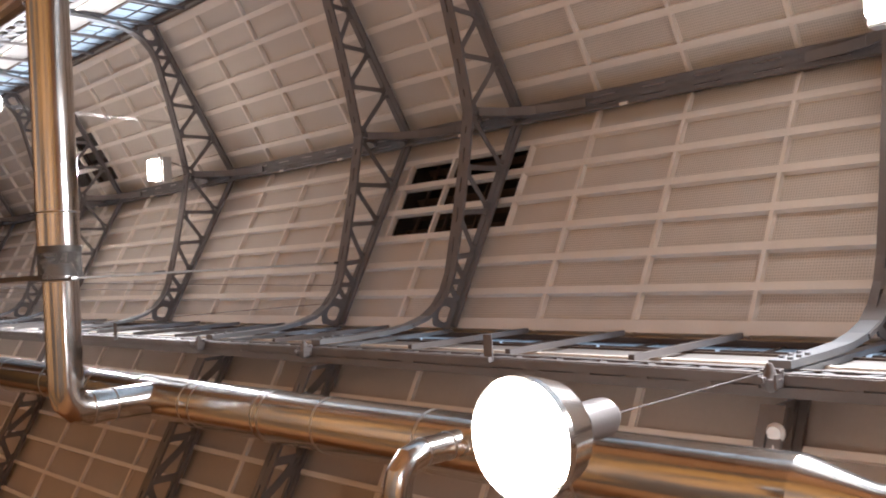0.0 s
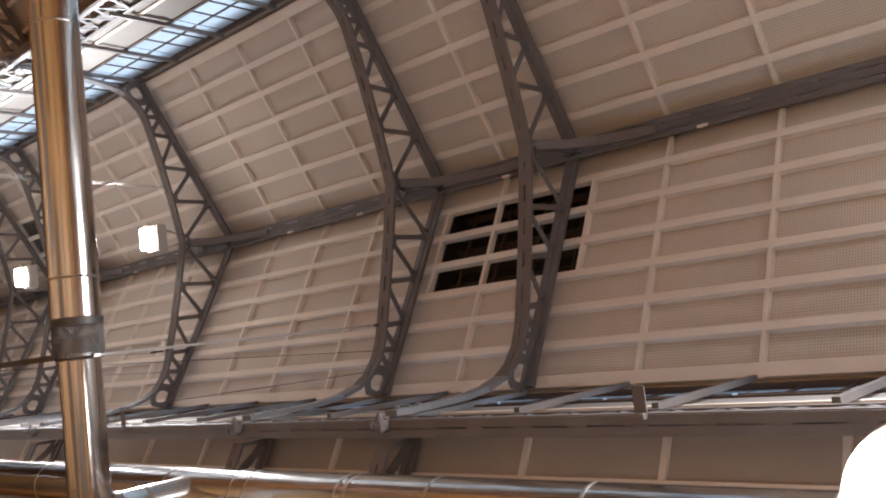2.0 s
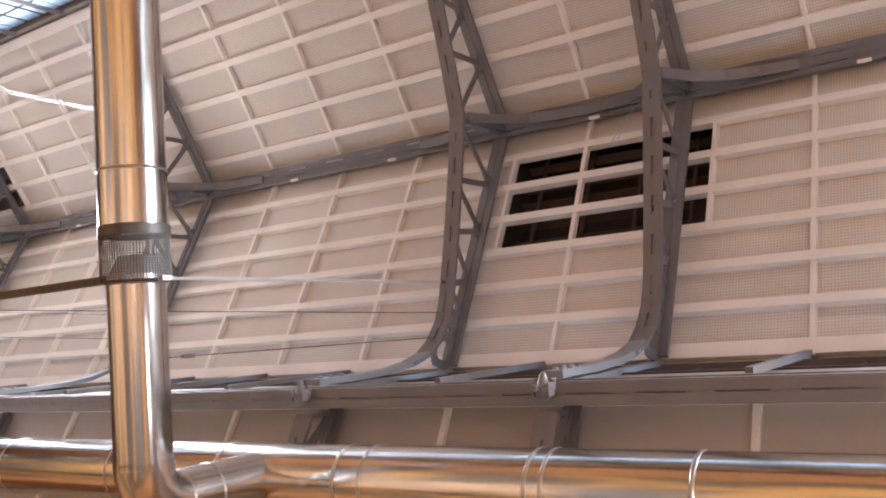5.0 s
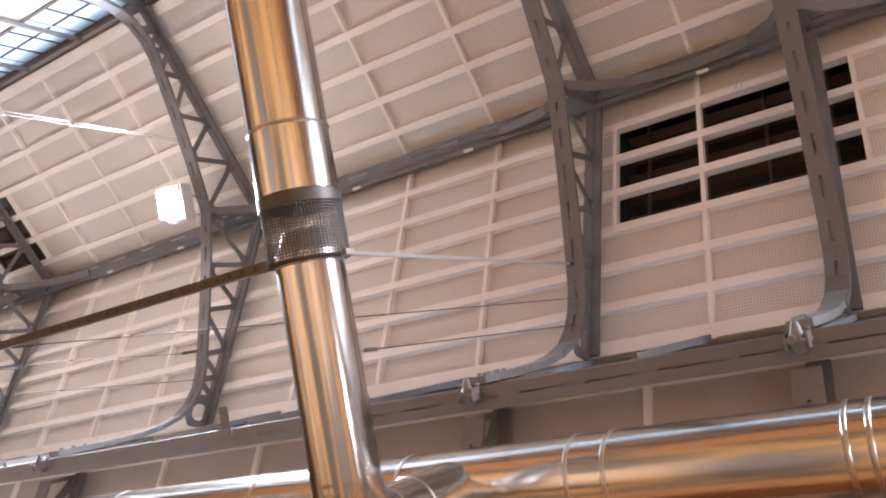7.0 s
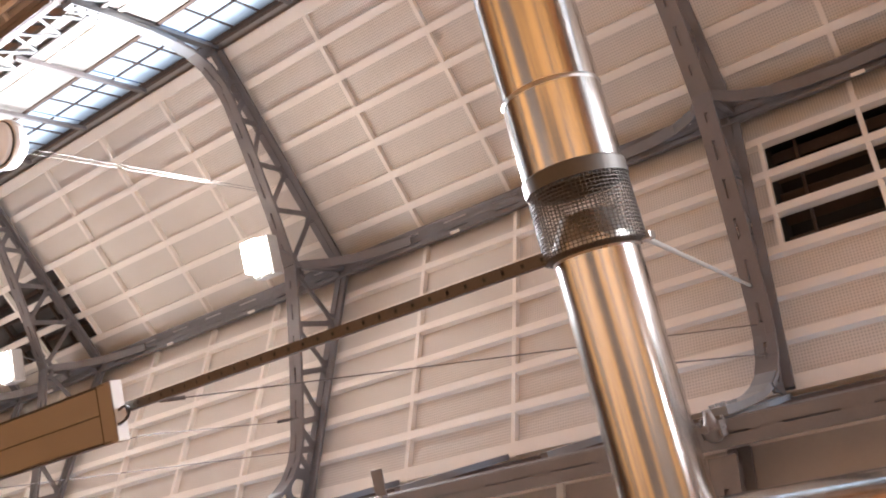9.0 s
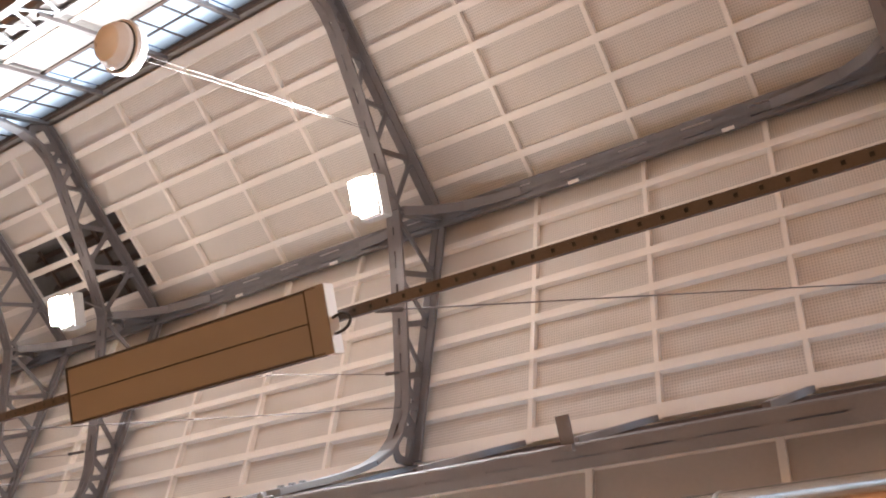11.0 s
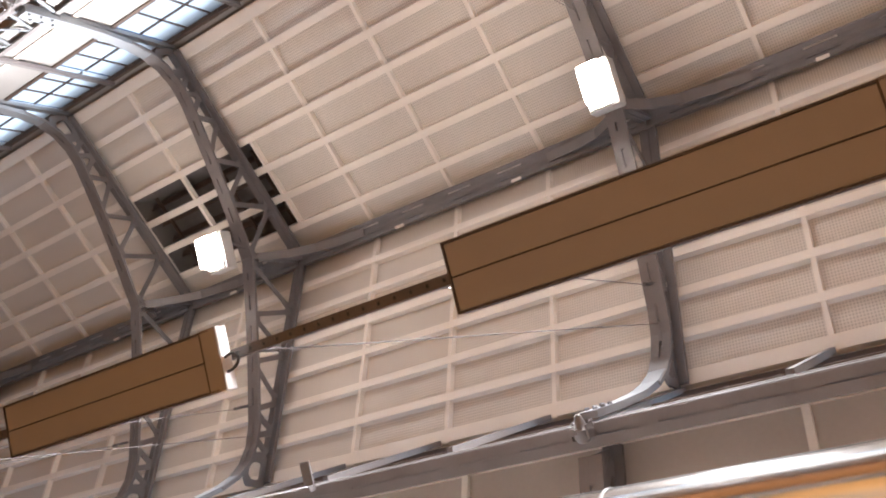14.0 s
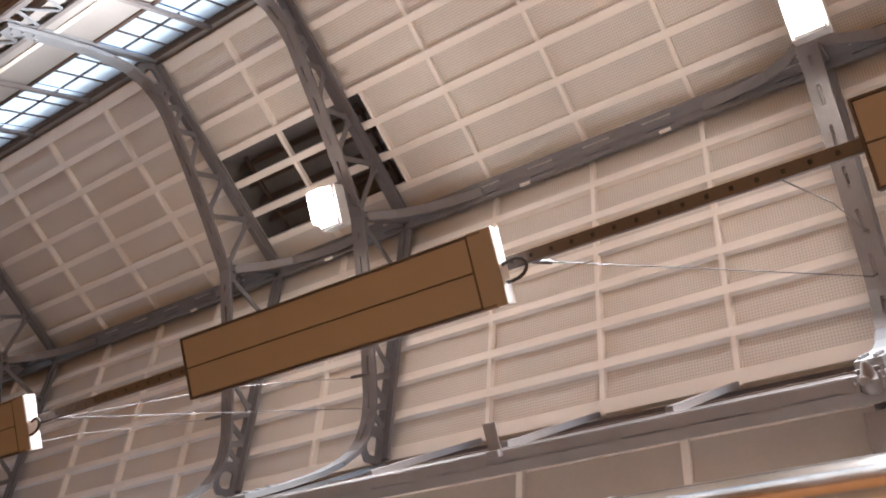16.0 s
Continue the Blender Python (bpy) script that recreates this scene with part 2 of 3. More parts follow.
def louvre_field(side):
    """The dark ventilation opening in a slope, with dark steel slats in a box whose shade is put into its colour."""
    oy0, oy1, ou0, ou1 = OPEN[side]
    vent = tagged(new("roof_vent"), "dark ventilation opening with steel slats in the roof", "vent")
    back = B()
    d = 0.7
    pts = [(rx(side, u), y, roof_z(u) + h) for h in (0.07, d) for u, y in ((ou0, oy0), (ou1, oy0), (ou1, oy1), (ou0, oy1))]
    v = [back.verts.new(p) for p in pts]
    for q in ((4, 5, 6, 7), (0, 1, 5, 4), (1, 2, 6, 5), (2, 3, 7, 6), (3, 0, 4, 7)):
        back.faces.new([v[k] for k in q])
    # closed box coloured dark to give the depth of the opening
    part("shaft", back, DARK if side == 1 else DUSK, vent, "shaft with its shade put into the colour")
    for u in np.linspace(ou0 + 0.15, ou1 - 0.1, 5):
        s = B()
        bar(s, (rx(side, u), oy0 + 0.02, roof_z(u) + 0.4), (rx(side, u), oy1 - 0.02, roof_z(u) + 0.4), 0.12, 0.02, (side, 0, 0.6))
        part("slat", s, RUST, vent)
    for y in np.linspace(oy0 + 0.3, oy1 - 0.3, 4):
        s = B()
        bar(s, (rx(side, ou0 + 0.03), y, roof_z(ou0) + 0.3), (rx(side, ou1 - 0.03), y, roof_z(ou1) + 0.3), 0.03, 0.05)
        part("stile", s, RUST, vent)
    for y in (oy0, oy1):
        s = B()
        bar(s, (rx(side, ou0), y, roof_z(ou0) - 0.0), (rx(side, ou1), y, roof_z(ou1) - 0.0), 0.04, 0.1)
        part("vent_edge", s, BATTEN, vent)
    return vent


louvre_field(1)
louvre_field(-1)


# ---- steel ribs ----
OUTER = [(0.0, 12.05), (HALF - 0.06, 10.33)]
INNER = [(0.0, 10.92), (0.8, 10.76), (1.55, 10.58), (2.28, 10.38), (2.52, 10.26), (2.72, 10.08), (2.86, 9.85), (2.94, 9.55), (2.985, 9.2), (3.0, 8.7), (3.0, 8.05)]


def along(line, u):
    for (a, za), (b, zb) in zip(line, line[1:]):
        if a <= u <= b:
            return za + (zb - za) * (u - a) / max(b - a, 1e-6)
    return line[-1][1]


def web_cell(bm, tri, inset, t=0.022, seg=30, soft=7.0):
    """A triangular plate with a round-cornered opening; tri in (x, z)."""
    c = sum((Vector(p) for p in tri), Vector((0, 0))) / len(tri)
    edges = []
    for k in range(len(tri)):
        a, b = Vector(tri[k]), Vector(tri[(k + 1) % len(tri)])
        n = Vector((b.y - a.y, a.x - b.x)).normalized()
        d = n.dot(a - c)
        edges.append((n, d) if d > 0 else (-n, -d))
    small = min(d for _, d in edges)
    inset = min(inset, small * 0.55)
    rings = []
    for y in (-t / 2, t / 2):
        out, inn = [], []
        for i in range(seg):
            w = Vector((math.cos(2 * math.pi * i / seg), math.sin(2 * math.pi * i / seg)))
            hits = [(d, n.dot(w)) for n, d in edges if n.dot(w) > 1e-3]
            ro = min(d / q for d, q in hits)
            ri = sum(((d - inset) / q) ** -soft for d, q in hits) ** (-1 / soft)
            o, p = c + w * ro, c + w * ri
            out.append(bm.verts.new((o.x, y, o.y)))
            inn.append(bm.verts.new((p.x, y, p.y)))
        rings.append((out, inn))
    (o0, i0), (o1, i1) = rings
    for k in range(seg):
        j = (k + 1) % seg
        bm.faces.new((o0[k], o0[j], i0[j], i0[k]))
        bm.faces.new((o1[j], o1[k], i1[k], i1[j]))
        bm.faces.new((i0[k], i0[j], i1[j], i1[k]))
        bm.faces.new((o0[j], o0[k], o1[k], o1[j]))
    return bm


def laced(name, pts, width, thick, parent, material, pitch=0.42, gap=0.03, slot=0.2):
    """A built-up member: two flats with an open slit between them, closed by tie plates."""
    flat = (width - gap) / 2
    for s in (-1, 1):
        bm = B()
        sweep(bm, [(x, s * (gap + flat) / 2, z) for x, z in pts], flat, thick)
        part(name, bm, material, parent)
    run = [0.0]
    for (xa, za), (xb, zb) in zip(pts, pts[1:]):
        run.append(run[-1] + math.hypot(xb - xa, zb - za))
    n = max(1, int(run[-1] / pitch))
    for k in range(n + 1):
        s0 = max(0.0, k * run[-1] / n - (pitch - slot) / 2)
        s1 = min(run[-1], s0 + pitch - slot)
        p = []
        for s in (s0, s1):
            x = float(np.interp(s, run, [q[0] for q in pts]))
            z = float(np.interp(s, run, [q[1] for q in pts]))
            p.append((x, 0, z))
        if s1 - s0 > 0.02:
            part("tie_plate", bar(B(), p[0], p[1], gap + 0.01, thick * 0.94), material, parent)


def make_rib(y):
    rib = tagged(new("roof_rib"), "grey painted riveted steel lattice roof rib", "roof rib", "ribs of the roof")
    for side in (1, -1):
        outer = [(rx(side, u), z) for u, z in OUTER]
        inner = [(rx(side, u), z) for u, z in INNER]
        laced("outer_chord", outer, 0.2, 0.05, rib, STEEL)
        laced("inner_chord", inner[:8], 0.2, 0.04, rib, STEEL)
        leg = B()
        sweep(leg, [(x, 0, z) for x, z in inner[6:]], 0.17, 0.06)
        part("leg", leg, LEG, rib, "pale grey lower leg of the rib")
        for k in range(6):
            z = 8.12 + 0.075 * k
            part("bolt_head", lathe(B(), [(0.0, 0.0), (0.022, 0.0), (0.022, 0.02), (0.0, 0.024)], Matrix.Translation((rx(side, 2.97), 0.05 if k % 2 else -0.05, z)) @ Matrix.Rotation(radians(-90 * side), 4, "Y"), 6), LEG, rib)
        post = B()
        bar(post, (rx(side, HALF + 0.0), 0, 10.33), (rx(side, HALF + 0.0), 0, GIRDER_Z + 0.1), 0.11, 0.05)
        part("wall_post", post, LEG, rib)
        # web: triangles between the chords
        top = [0.0, 0.8, 1.42, 2.04, 2.42, 2.7]
        low = [0.0, 0.8, 1.45, 2.07, 2.4, 2.62]
        for k in range(len(top) - 1):
            a, b = (rx(side, top[k]), along(OUTER, top[k])), (rx(side, top[k + 1]), along(OUTER, top[k + 1]))
            c, d = (rx(side, low[k]), along(INNER, low[k])), (rx(side, low[k + 1]), along(INNER, low[k + 1]))
            for tri in ((a, b, c), (b, d, c)):
                bm = B()
                web_cell(bm, tri, 0.035 if k < 3 else 0.04)
                part("web_plate", bm, STEEL, rib)
        e = [(rx(side, 2.7), along(OUTER, 2.7)), (rx(side, HALF), 10.3), (rx(side, 2.98), 10.0), (rx(side, 2.78), 10.0), (rx(side, 2.62), along(INNER, 2.62))]
        bm = B()
        web_cell(bm, e, 0.09, soft=4)
        part("web_plate", bm, STEEL, rib)
    king = B()
    bar(king, (RIDGE_X, 0, 10.94), (RIDGE_X, 0, 12.0), 0.16, 0.05)
    part("king_post", king, STEEL, rib)
    for s in (-1, 1):
        h = B()
        sweep(h, [(RIDGE_X, s * q, z) for q, z in ((0.06, 11.05), (0.25, 11.45), (0.55, 11.75), (0.9, 11.88), (1.3, 11.95))], 0.12, 0.03, (1, 0, 0))
        part("haunch", h, STEEL, rib)
    rib.location = (0, y, 0)
    return rib


rib = make_rib(RIBS[0])
for y in RIBS[1:]:
    copy_thing(rib, pose(0, y, 0))

ridge = tagged(new("ridge_beam"), "grey riveted steel beam along the ridge", "beam")
for s in (-1, 1):
    nrm = Vector((s * SLOPE, 0, 1)).normalized()
    for u0, u1 in ((0.006, 0.05), (0.07, 0.115)):
        mid = Vector((RIDGE_X + s * (u0 + u1) / 2, 0, 12.0 - SLOPE * (u0 + u1) / 2))
        bm = B()
        bar(bm, (mid.x, Y0, mid.z), (mid.x, Y1, mid.z), 0.02, (u1 - u0) * 1.13, nrm)
        part("flange", bm, STEEL, ridge)
    y = Y0 + 0.3
    while y < Y1 - 1:
        mid = Vector((RIDGE_X + s * 0.06, 0, 12.0 - SLOPE * 0.06))
        part("tie_plate", bar(B(), (mid.x, y, mid.z), (mid.x, y + 0.42, mid.z), 0.012, 0.03, nrm), STEEL, ridge)
        y += 0.78
    part("edge_angle", box(B(), RIDGE_X + s * 0.118 - 0.006, RIDGE_X + s * 0.118 + 0.006, Y0, Y1, 11.93, 12.05), STEEL, ridge)
bm = B()
box(bm, RIDGE_X - 0.008, RIDGE_X + 0.008, Y0, Y1, 11.98, 12.17)
part("web", bm, STEEL, ridge)
for y in (-1.94, 1.13, 4.3, 6.22, 10.02, 11.9, 15.2, 18.1):
    c = tagged(new("cable_clip"), "small white clip on the edge of the ridge beam", "clip", "clips on the ridge beam")
    part("plate", box(B(), RIDGE_X + 0.1, RIDGE_X + 0.14, y - 0.07, y + 0.07, 11.905, 11.93, 0.004), BATTEN, c)
    part("tab", box(B(), RIDGE_X + 0.12, RIDGE_X + 0.15, y - 0.03, y + 0.03, 11.88, 11.895), BATTEN, c)


# ---- clerestory walls and girders ----
def clerestory(side, name):
    wall = tagged(new(name), "clerestory wall of cream boards under a strip of frosted glass", "wall", kind="structure")
    x = rx(side, HALF + 0.06)
    for z0, z1 in ((8.26, 9.3), (10.26, 10.46)):
        bm = B()
        box(bm, x - 0.03, x + 0.03, Y0, Y1, z0, z1)
        part("board", bm, BOARD, wall)
    for z in (8.7,):
        bm = B()
        box(bm, x - side * 0.03 - 0.02, x - side * 0.03 + 0.02, Y0, Y1, z, z + 0.07)
        part("rail", bm, BATTEN, wall)
    for z in (9.3, 10.25):
        bm = B()
        box(bm, x - 0.05, x + 0.05, Y0, Y1, z - 0.03, z + 0.03)
        part("sash_rail", bm, RUST, wall)
    cuts = sorted(RIBS + MULLIONS)
    for ya, yb in zip(cuts, cuts[1:]):
        win = part("window", box(B(), x - 0.012, x + 0.012, ya + 0.03, yb - 0.03, 9.76, 9.785), RUST, wall)
        for k in range(1, 3):
            y = ya + (yb - ya) * k / 3
            part("glazing_bar", box(B(), x - 0.012, x + 0.012, y - 0.01, y + 0.01, 9.33, 10.22), RUST, win)
        p = part("pane", box(B(), x + side * 0.014, x + side * 0.02, ya + 0.02, yb - 0.02, 9.32, 10.23), GLASS, win)
    for y in MULLIONS:
        bm = B()
        bar(bm, (x - side * 0.1, y, 8.28), (x - side * 0.1, y, 10.26), 0.06, 0.06)
        part("wall_stud", bm, STEEL, wall, "grey steel stud")
    return wall


clerestory(1, "wall_east_clerestory")
clerestory(-1, "wall_west_clerestory")


def girder(side):
    g = tagged(new("lattice_girder"), "grey riveted steel lattice girder below the clerestory", "girder", "girders along the hall")
    xa, xb = sorted((rx(side, HALF - 0.02), rx(side, HALF + 0.14)))
    zt = 8.26 if side == 1 else 8.52
    mid, w = (xa + xb) / 2, (xb - xa - 0.014) / 2
    for s in (-1, 1):
        bm = B()
        c = mid + s * (w / 2 + 0.007)
        box(bm, c - w / 2, c + w / 2, Y0, Y1, GIRDER_Z, GIRDER_Z + 0.02)
        part("bottom_flange", bm, STEEL, g)
        bm = B()
        box(bm, c - w / 2, c + w / 2, Y0, Y1, zt - 0.02, zt)
        part("top_flange", bm, STEEL, g)
        bm = B()
        e = mid + s * (xb - xa) / 2
        box(bm, e - 0.01, e + 0.01, Y0, Y1, GIRDER_Z + 0.02, GIRDER_Z + 0.1)
        box(bm, e - 0.01, e + 0.01, Y0, Y1, zt - 0.08, zt - 0.02)
        part("angle", bm, STEEL, g)
    y = Y0
    while y < Y1:
        part("tie_plate", box(B(), mid - 0.04, mid + 0.04, y, y + 0.2, GIRDER_Z + 0.003, GIRDER_Z + 0.016), STEEL, g)
        y += 0.56
    y = Y0
    lacings = [B(), B()]
    while y < Y1 - 0.5:
        for bm, e in zip(lacings, (xa + 0.004, xb - 0.004)):
            bar(bm, (e, y, GIRDER_Z + 0.04), (e, y + 0.24, zt - 0.03), 0.05, 0.012, (0, 1, 0))
            bar(bm, (e, y + 0.24, zt - 0.03), (e, y + 0.48, GIRDER_Z + 0.04), 0.05, 0.012, (0, 1, 0))
        y += 0.48
    for bm in lacings:
        tagged(part("lacing", bm, LEG, g, "pale zigzag lacing bars"), kind="stuff")
    return g


girder(1)
girder(-1)


def make_bearing(side, y):
    """The cast hinge bearing at the foot of a rib, with its bolts."""
    b = tagged(new("hinge_bearing"), "grey cast steel hinge bearing bolted to the girder", "bearing", "bearings of the ribs")
    part("base_plate", box(B(), -0.11, 0.12, -0.13, 0.13, -0.04, -0.005, 0.008), STEEL, b)
    tip = Matrix.Translation((0.0, 0.0, -0.09)) @ Matrix.Rotation(radians(-90), 4, "Y")
    part("thimble", lathe(B(), [(0.125, -0.005), (0.1, 0.02), (0.07, 0.07), (0.052, 0.13), (0.04, 0.17), (0.022, 0.188), (0.0, 0.192)], tip, 20), STEEL, b, smooth=True)
    part("flange", lathe(B(), [(0.0, -0.03), (0.15, -0.03), (0.15, 0.0), (0.0, 0.0)], tip, 20), STEEL, b)
    part("cup", lathe(B(), [(0.125, -0.03), (0.11, -0.09), (0.07, -0.15), (0.0, -0.17)], tip, 20), STEEL, b, smooth=True)
    part("hinge_pin", tube(B(), [(0.0, 0.03, -0.1), (0.0, 0.03, -0.31)], 0.024, 12), STEEL, b, smooth=True)
    for z in (-0.3, -0.24):
        part("nut", lathe(B(), [(0.0, 0.0), (0.048, 0.0), (0.048, 0.032), (0.0, 0.032)], Matrix.Translation((0.0, 0.03, z)), 6), STEEL, b)
    for sy in (-0.11, 0.11):
        part("cheek", box(B(), -0.06, 0.11, sy - 0.015, sy + 0.015, -0.2, -0.04, 0.005), STEEL, b)
        part("bolt", tube(B(), [(-0.09, sy, -0.1), (-0.09, sy, 0.03)], 0.014, 8), STEEL, b)
    b.matrix_basis = pose(rx(side, HALF), y, GIRDER_Z) @ Matrix.Scale(0.78, 4)
    return b


bear = make_bearing(1, RIBS[0])
for y in RIBS[1:]:
    copy_thing(bear, pose(rx(1, HALF), y, GIRDER_Z) @ Matrix.Scale(0.78, 4))
for y in RIBS:
    copy_thing(bear, pose(rx(-1, HALF), y, GIRDER_Z, 0, 0, 180) @ Matrix.Scale(0.78, 4))


# ---- aisle roofs ----
AISLE_W = 4.6
AS = 0.57


def aisle(side, name):
    x0 = HALF + 0.19
    za = lambda u: 8.46 - AS * (u - x0)  # noqa: E731
    bm = B()
    v = [bm.verts.new((rx(side, u), y, za(u) + h)) for h in (0.0, 0.05) for u, y in ((x0 - 0.05, Y0), (x0 + AISLE_W, Y0), (x0 + AISLE_W, Y1), (x0 - 0.05, Y1))]
    for q in ((0, 1, 2, 3), (7, 6, 5, 4), (0, 4, 5, 1), (1, 5, 6, 2), (2, 6, 7, 3), (3, 7, 4, 0)):
        bm.faces.new([v[k] for k in q])
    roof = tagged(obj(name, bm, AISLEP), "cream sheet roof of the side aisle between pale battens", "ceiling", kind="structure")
    for u in np.arange(x0 - 0.02, x0 + AISLE_W, 0.41):
        g = B()
        bar(g, (rx(side, u), Y0, za(u) - 0.03), (rx(side, u), Y1, za(u) - 0.03), 0.06, 0.11, (side, 0, -AS))
        part("batten", g, BATTEN, roof)
    for y in MULLIONS:
        g = B()
        bar(g, (rx(side, x0), y, za(x0) - 0.02), (rx(side, x0 + AISLE_W), y, za(x0 + AISLE_W) - 0.02), 0.06, 0.05)
        part("cross_batten", g, BATTEN, roof)
    return roof


aisle(1, "ceiling_aisle_east")
aisle(-1, "ceiling_aisle_west")


def make_rafter(side):
    r = tagged(new("aisle_rafter"), "grey riveted steel lattice rafter of the side aisle", "rafter", "rafters of the side aisles")
    x0 = HALF + 0.2
    top = [(rx(side, x0), 8.36), (rx(side, x0 + AISLE_W), 8.36 - AS * AISLE_W)]
    low = [(rx(side, x0), 7.92), (rx(side, x0 + AISLE_W), 7.92 - AS * AISLE_W)]
    laced("top_chord", top, 0.16, 0.04, r, STEEL)
    laced("bottom_chord", low, 0.19, 0.035, r, STEEL)
    n = 9
    for k in range(n):
        t = [tuple(Vector(a).lerp(Vector(b), f)) for a, b in (top, low) for f in (k / n, (k + 1) / n)]
        for tri in ((t[0], t[1], t[2]), (t[1], t[3], t[2])) if k % 2 else ((t[0], t[1], t[3]), (t[0], t[3], t[2])):
            part("web_plate", web_cell(B(), tri, 0.045, seg=24), STEEL, r)
    return r


for side in (1, -1):
    raft = make_rafter(side)
    raft.location = (0, RIBS[0], 0)
    for y in RIBS[1:]:
        copy_thing(raft, pose(0, y, 0))

# ---- closing walls and floor, all out of view ----
XE, XW = rx(1, HALF + AISLE_W + 0.1), rx(-1, HALF + AISLE_W + 0.1)
# floor out of view, coloured for what the metal mirrors and bounces
tagged(obj("floor", box(B(), XW - 0.3, XE + 0.3, Y0 - 0.3, Y1 + 0.3, 0.15, FLOOR_Z), FLOORM), "unseen floor of the hall, orange and brown to streak the reflections", "floor", kind="structure")
# added walls, never in view: they close the hall and warm the reflections
for nm, x in (("wall_east", XE), ("wall_west", XW)):
    tagged(obj(nm, box(B(), x - 0.15, x + 0.15, Y0, Y1, FLOOR_Z, 6.2), WALLM), "unseen outer wall of the aisle, orange brown to tint reflections", "wall", kind="structure")
for nm, y in (("wall_south", Y0), ("wall_north", Y1)):
    tagged(obj(nm, box(B(), XW, XE, y - 0.15, y + 0.15, FLOOR_Z, 12.6), WALLM), "unseen end wall of the hall, orange brown to tint reflections", "wall", kind="structure")


# ---- ducts ----
DX, DZ, DR = 0.88, 7.2, 0.285
duct = tagged(new("ventilation_duct"), "bright galvanised round sheet steel duct along the aisle", "duct")
cuts = [-6.2, -4.6, -2.9, -1.4, -0.42, -0.3, 1.08, 1.33, 2.65, 4.1, 5.9, 7.87, 9.8, 11.6, 13.5, 15.5, 18, 21, 24, 28, 32, 36, 39.8]
for a, b in zip(cuts, cuts[1:]):
    bm = B()
    tube(bm, [(DX, a, DZ), (DX, b, DZ)], DR, 48)
    s = part("duct_section", bm, DUCT, duct, smooth=True)
    bm = B()
    lathe(bm, [(DR, -0.016), (DR + 0.005, -0.01), (DR + 0.006, 0.0), (DR + 0.005, 0.01), (DR, 0.016)], Matrix.Translation((DX, b, DZ)) @ Matrix.Rotation(radians(90), 4, "X"), 48)
    part("seam_band", bm, SEAM, duct, "raised steel seam band", smooth=True)
bm = B()
lathe(bm, [(DR, 0), (0.16, 0.45)], Matrix.Translation((DX, -6.2, DZ)) @ Matrix.Rotation(radians(90), 4, "X"), 48)
part("reducer", bm, DUCT, duct, smooth=True)
bm = B()
tube(bm, [(DX, -6.65, DZ), (DX, -21.5, DZ)], 0.16, 40)
part("duct_section", bm, DUCT, duct, smooth=True)
for y in (-7.6, -9.6, -11.5):
    bm = B()
    lathe(bm, [(0.16, -0.02), (0.168, 0), (0.16, 0.02)], Matrix.Translation((DX, y, DZ)) @ Matrix.Rotation(radians(90), 4, "X"), 40)
    part("seam_band", bm, SEAM, duct, smooth=True)


def elbowed(name, label, cx, y, far, z, r):
    """A branch: a straight run across the hall, a three-piece elbow and a short riser into the duct."""
    p = tagged(new(name), label, "flue pipe")
    s = 1 if far > cx else -1
    q = 0.26
    pts = []
    for k in range(4):
        a = radians(90 * k / 3)
        pts.append((cx + s * q * (1 - math.sin(a)), y, z + q * (1 - math.cos(a))))
    pts = [(cx + s * (q + 0.06), y, z), (cx + s * q, y, z)] + pts[1:-1] + [(cx, y, z + q), (cx, y, z + q + 0.06)]
    bm = B()
    tube(bm, pts, r + 0.001, 40, False)
    part("elbow", bm, DUCT, p, smooth=True)
    bm = B()
    tube(bm, [(cx, y, z + q), (cx, y, DZ - 0.2)], r, 40)
    part("riser", bm, DUCT, p, smooth=True)
    for zz in (z + q + 0.02, z + q + 0.3):
        bm = B()
        lathe(bm, [(r, -0.012), (r + 0.006, 0), (r, 0.012)], Matrix.Translation((cx, y, zz)), 40)
        part("seam_band", bm, SEAM, p, smooth=True)
    return p, s


PY, PZ, PR = 2.215, 5.946, 0.246
pipe, s = elbowed("flue_pipe", "shiny stainless steel flue pipe crossing under the roof", 0.85, PY, -12.0, PZ, PR * 0.84)
runs = [(0.59, -0.73, PR * 0.84), (-0.73, -1.15, PR * 0.84), (-1.15, -1.55, PR), (-1.55, -4.2, PR), (-4.2, -7.0, PR), (-7.0, -10.4, PR)]
for a, b, r in runs:
    if (a, b) == (-0.73, -1.15):
        continue
    bm = B()
    tube(bm, [(a, PY, PZ), (b, PY, PZ)], r, 48)
    part("pipe_section", bm, DUCT, pipe, smooth=True)
    bm = B()
    lathe(bm, [(r, -0.012), (r + 0.005, 0), (r, 0.012)], Matrix.Translation((b, PY, PZ)) @ Matrix.Rotation(radians(90), 4, "Y"), 48)
    part("seam_band", bm, SEAM, pipe, smooth=True)
AX = Matrix.Translation((-0.73, PY, PZ)) @ Matrix.Rotation(radians(-90), 4, "Y")
part("lower_rim", lathe(B(), [(0.19, 0.0), (PR * 0.84 + 0.012, 0.0), (PR + 0.003, 0.02), (0.19, 0.024)], AX, 48), MESH, pipe, "dark steel rim", smooth=True)
part("cone", lathe(B(), [(0.2, 0.0), (0.2, 0.06), (0.13, 0.2), (0.12, 0.2)], AX, 40), SEAM, pipe, "open steel cone inside the mesh", smooth=True)
part("upper_band", lathe(B(), [(PR - 0.05, 0.34), (PR + 0.008, 0.34), (PR + 0.01, 0.41), (PR, 0.42)], AX, 48), MESH, pipe, "dark steel band", smooth=True)
bm = B()
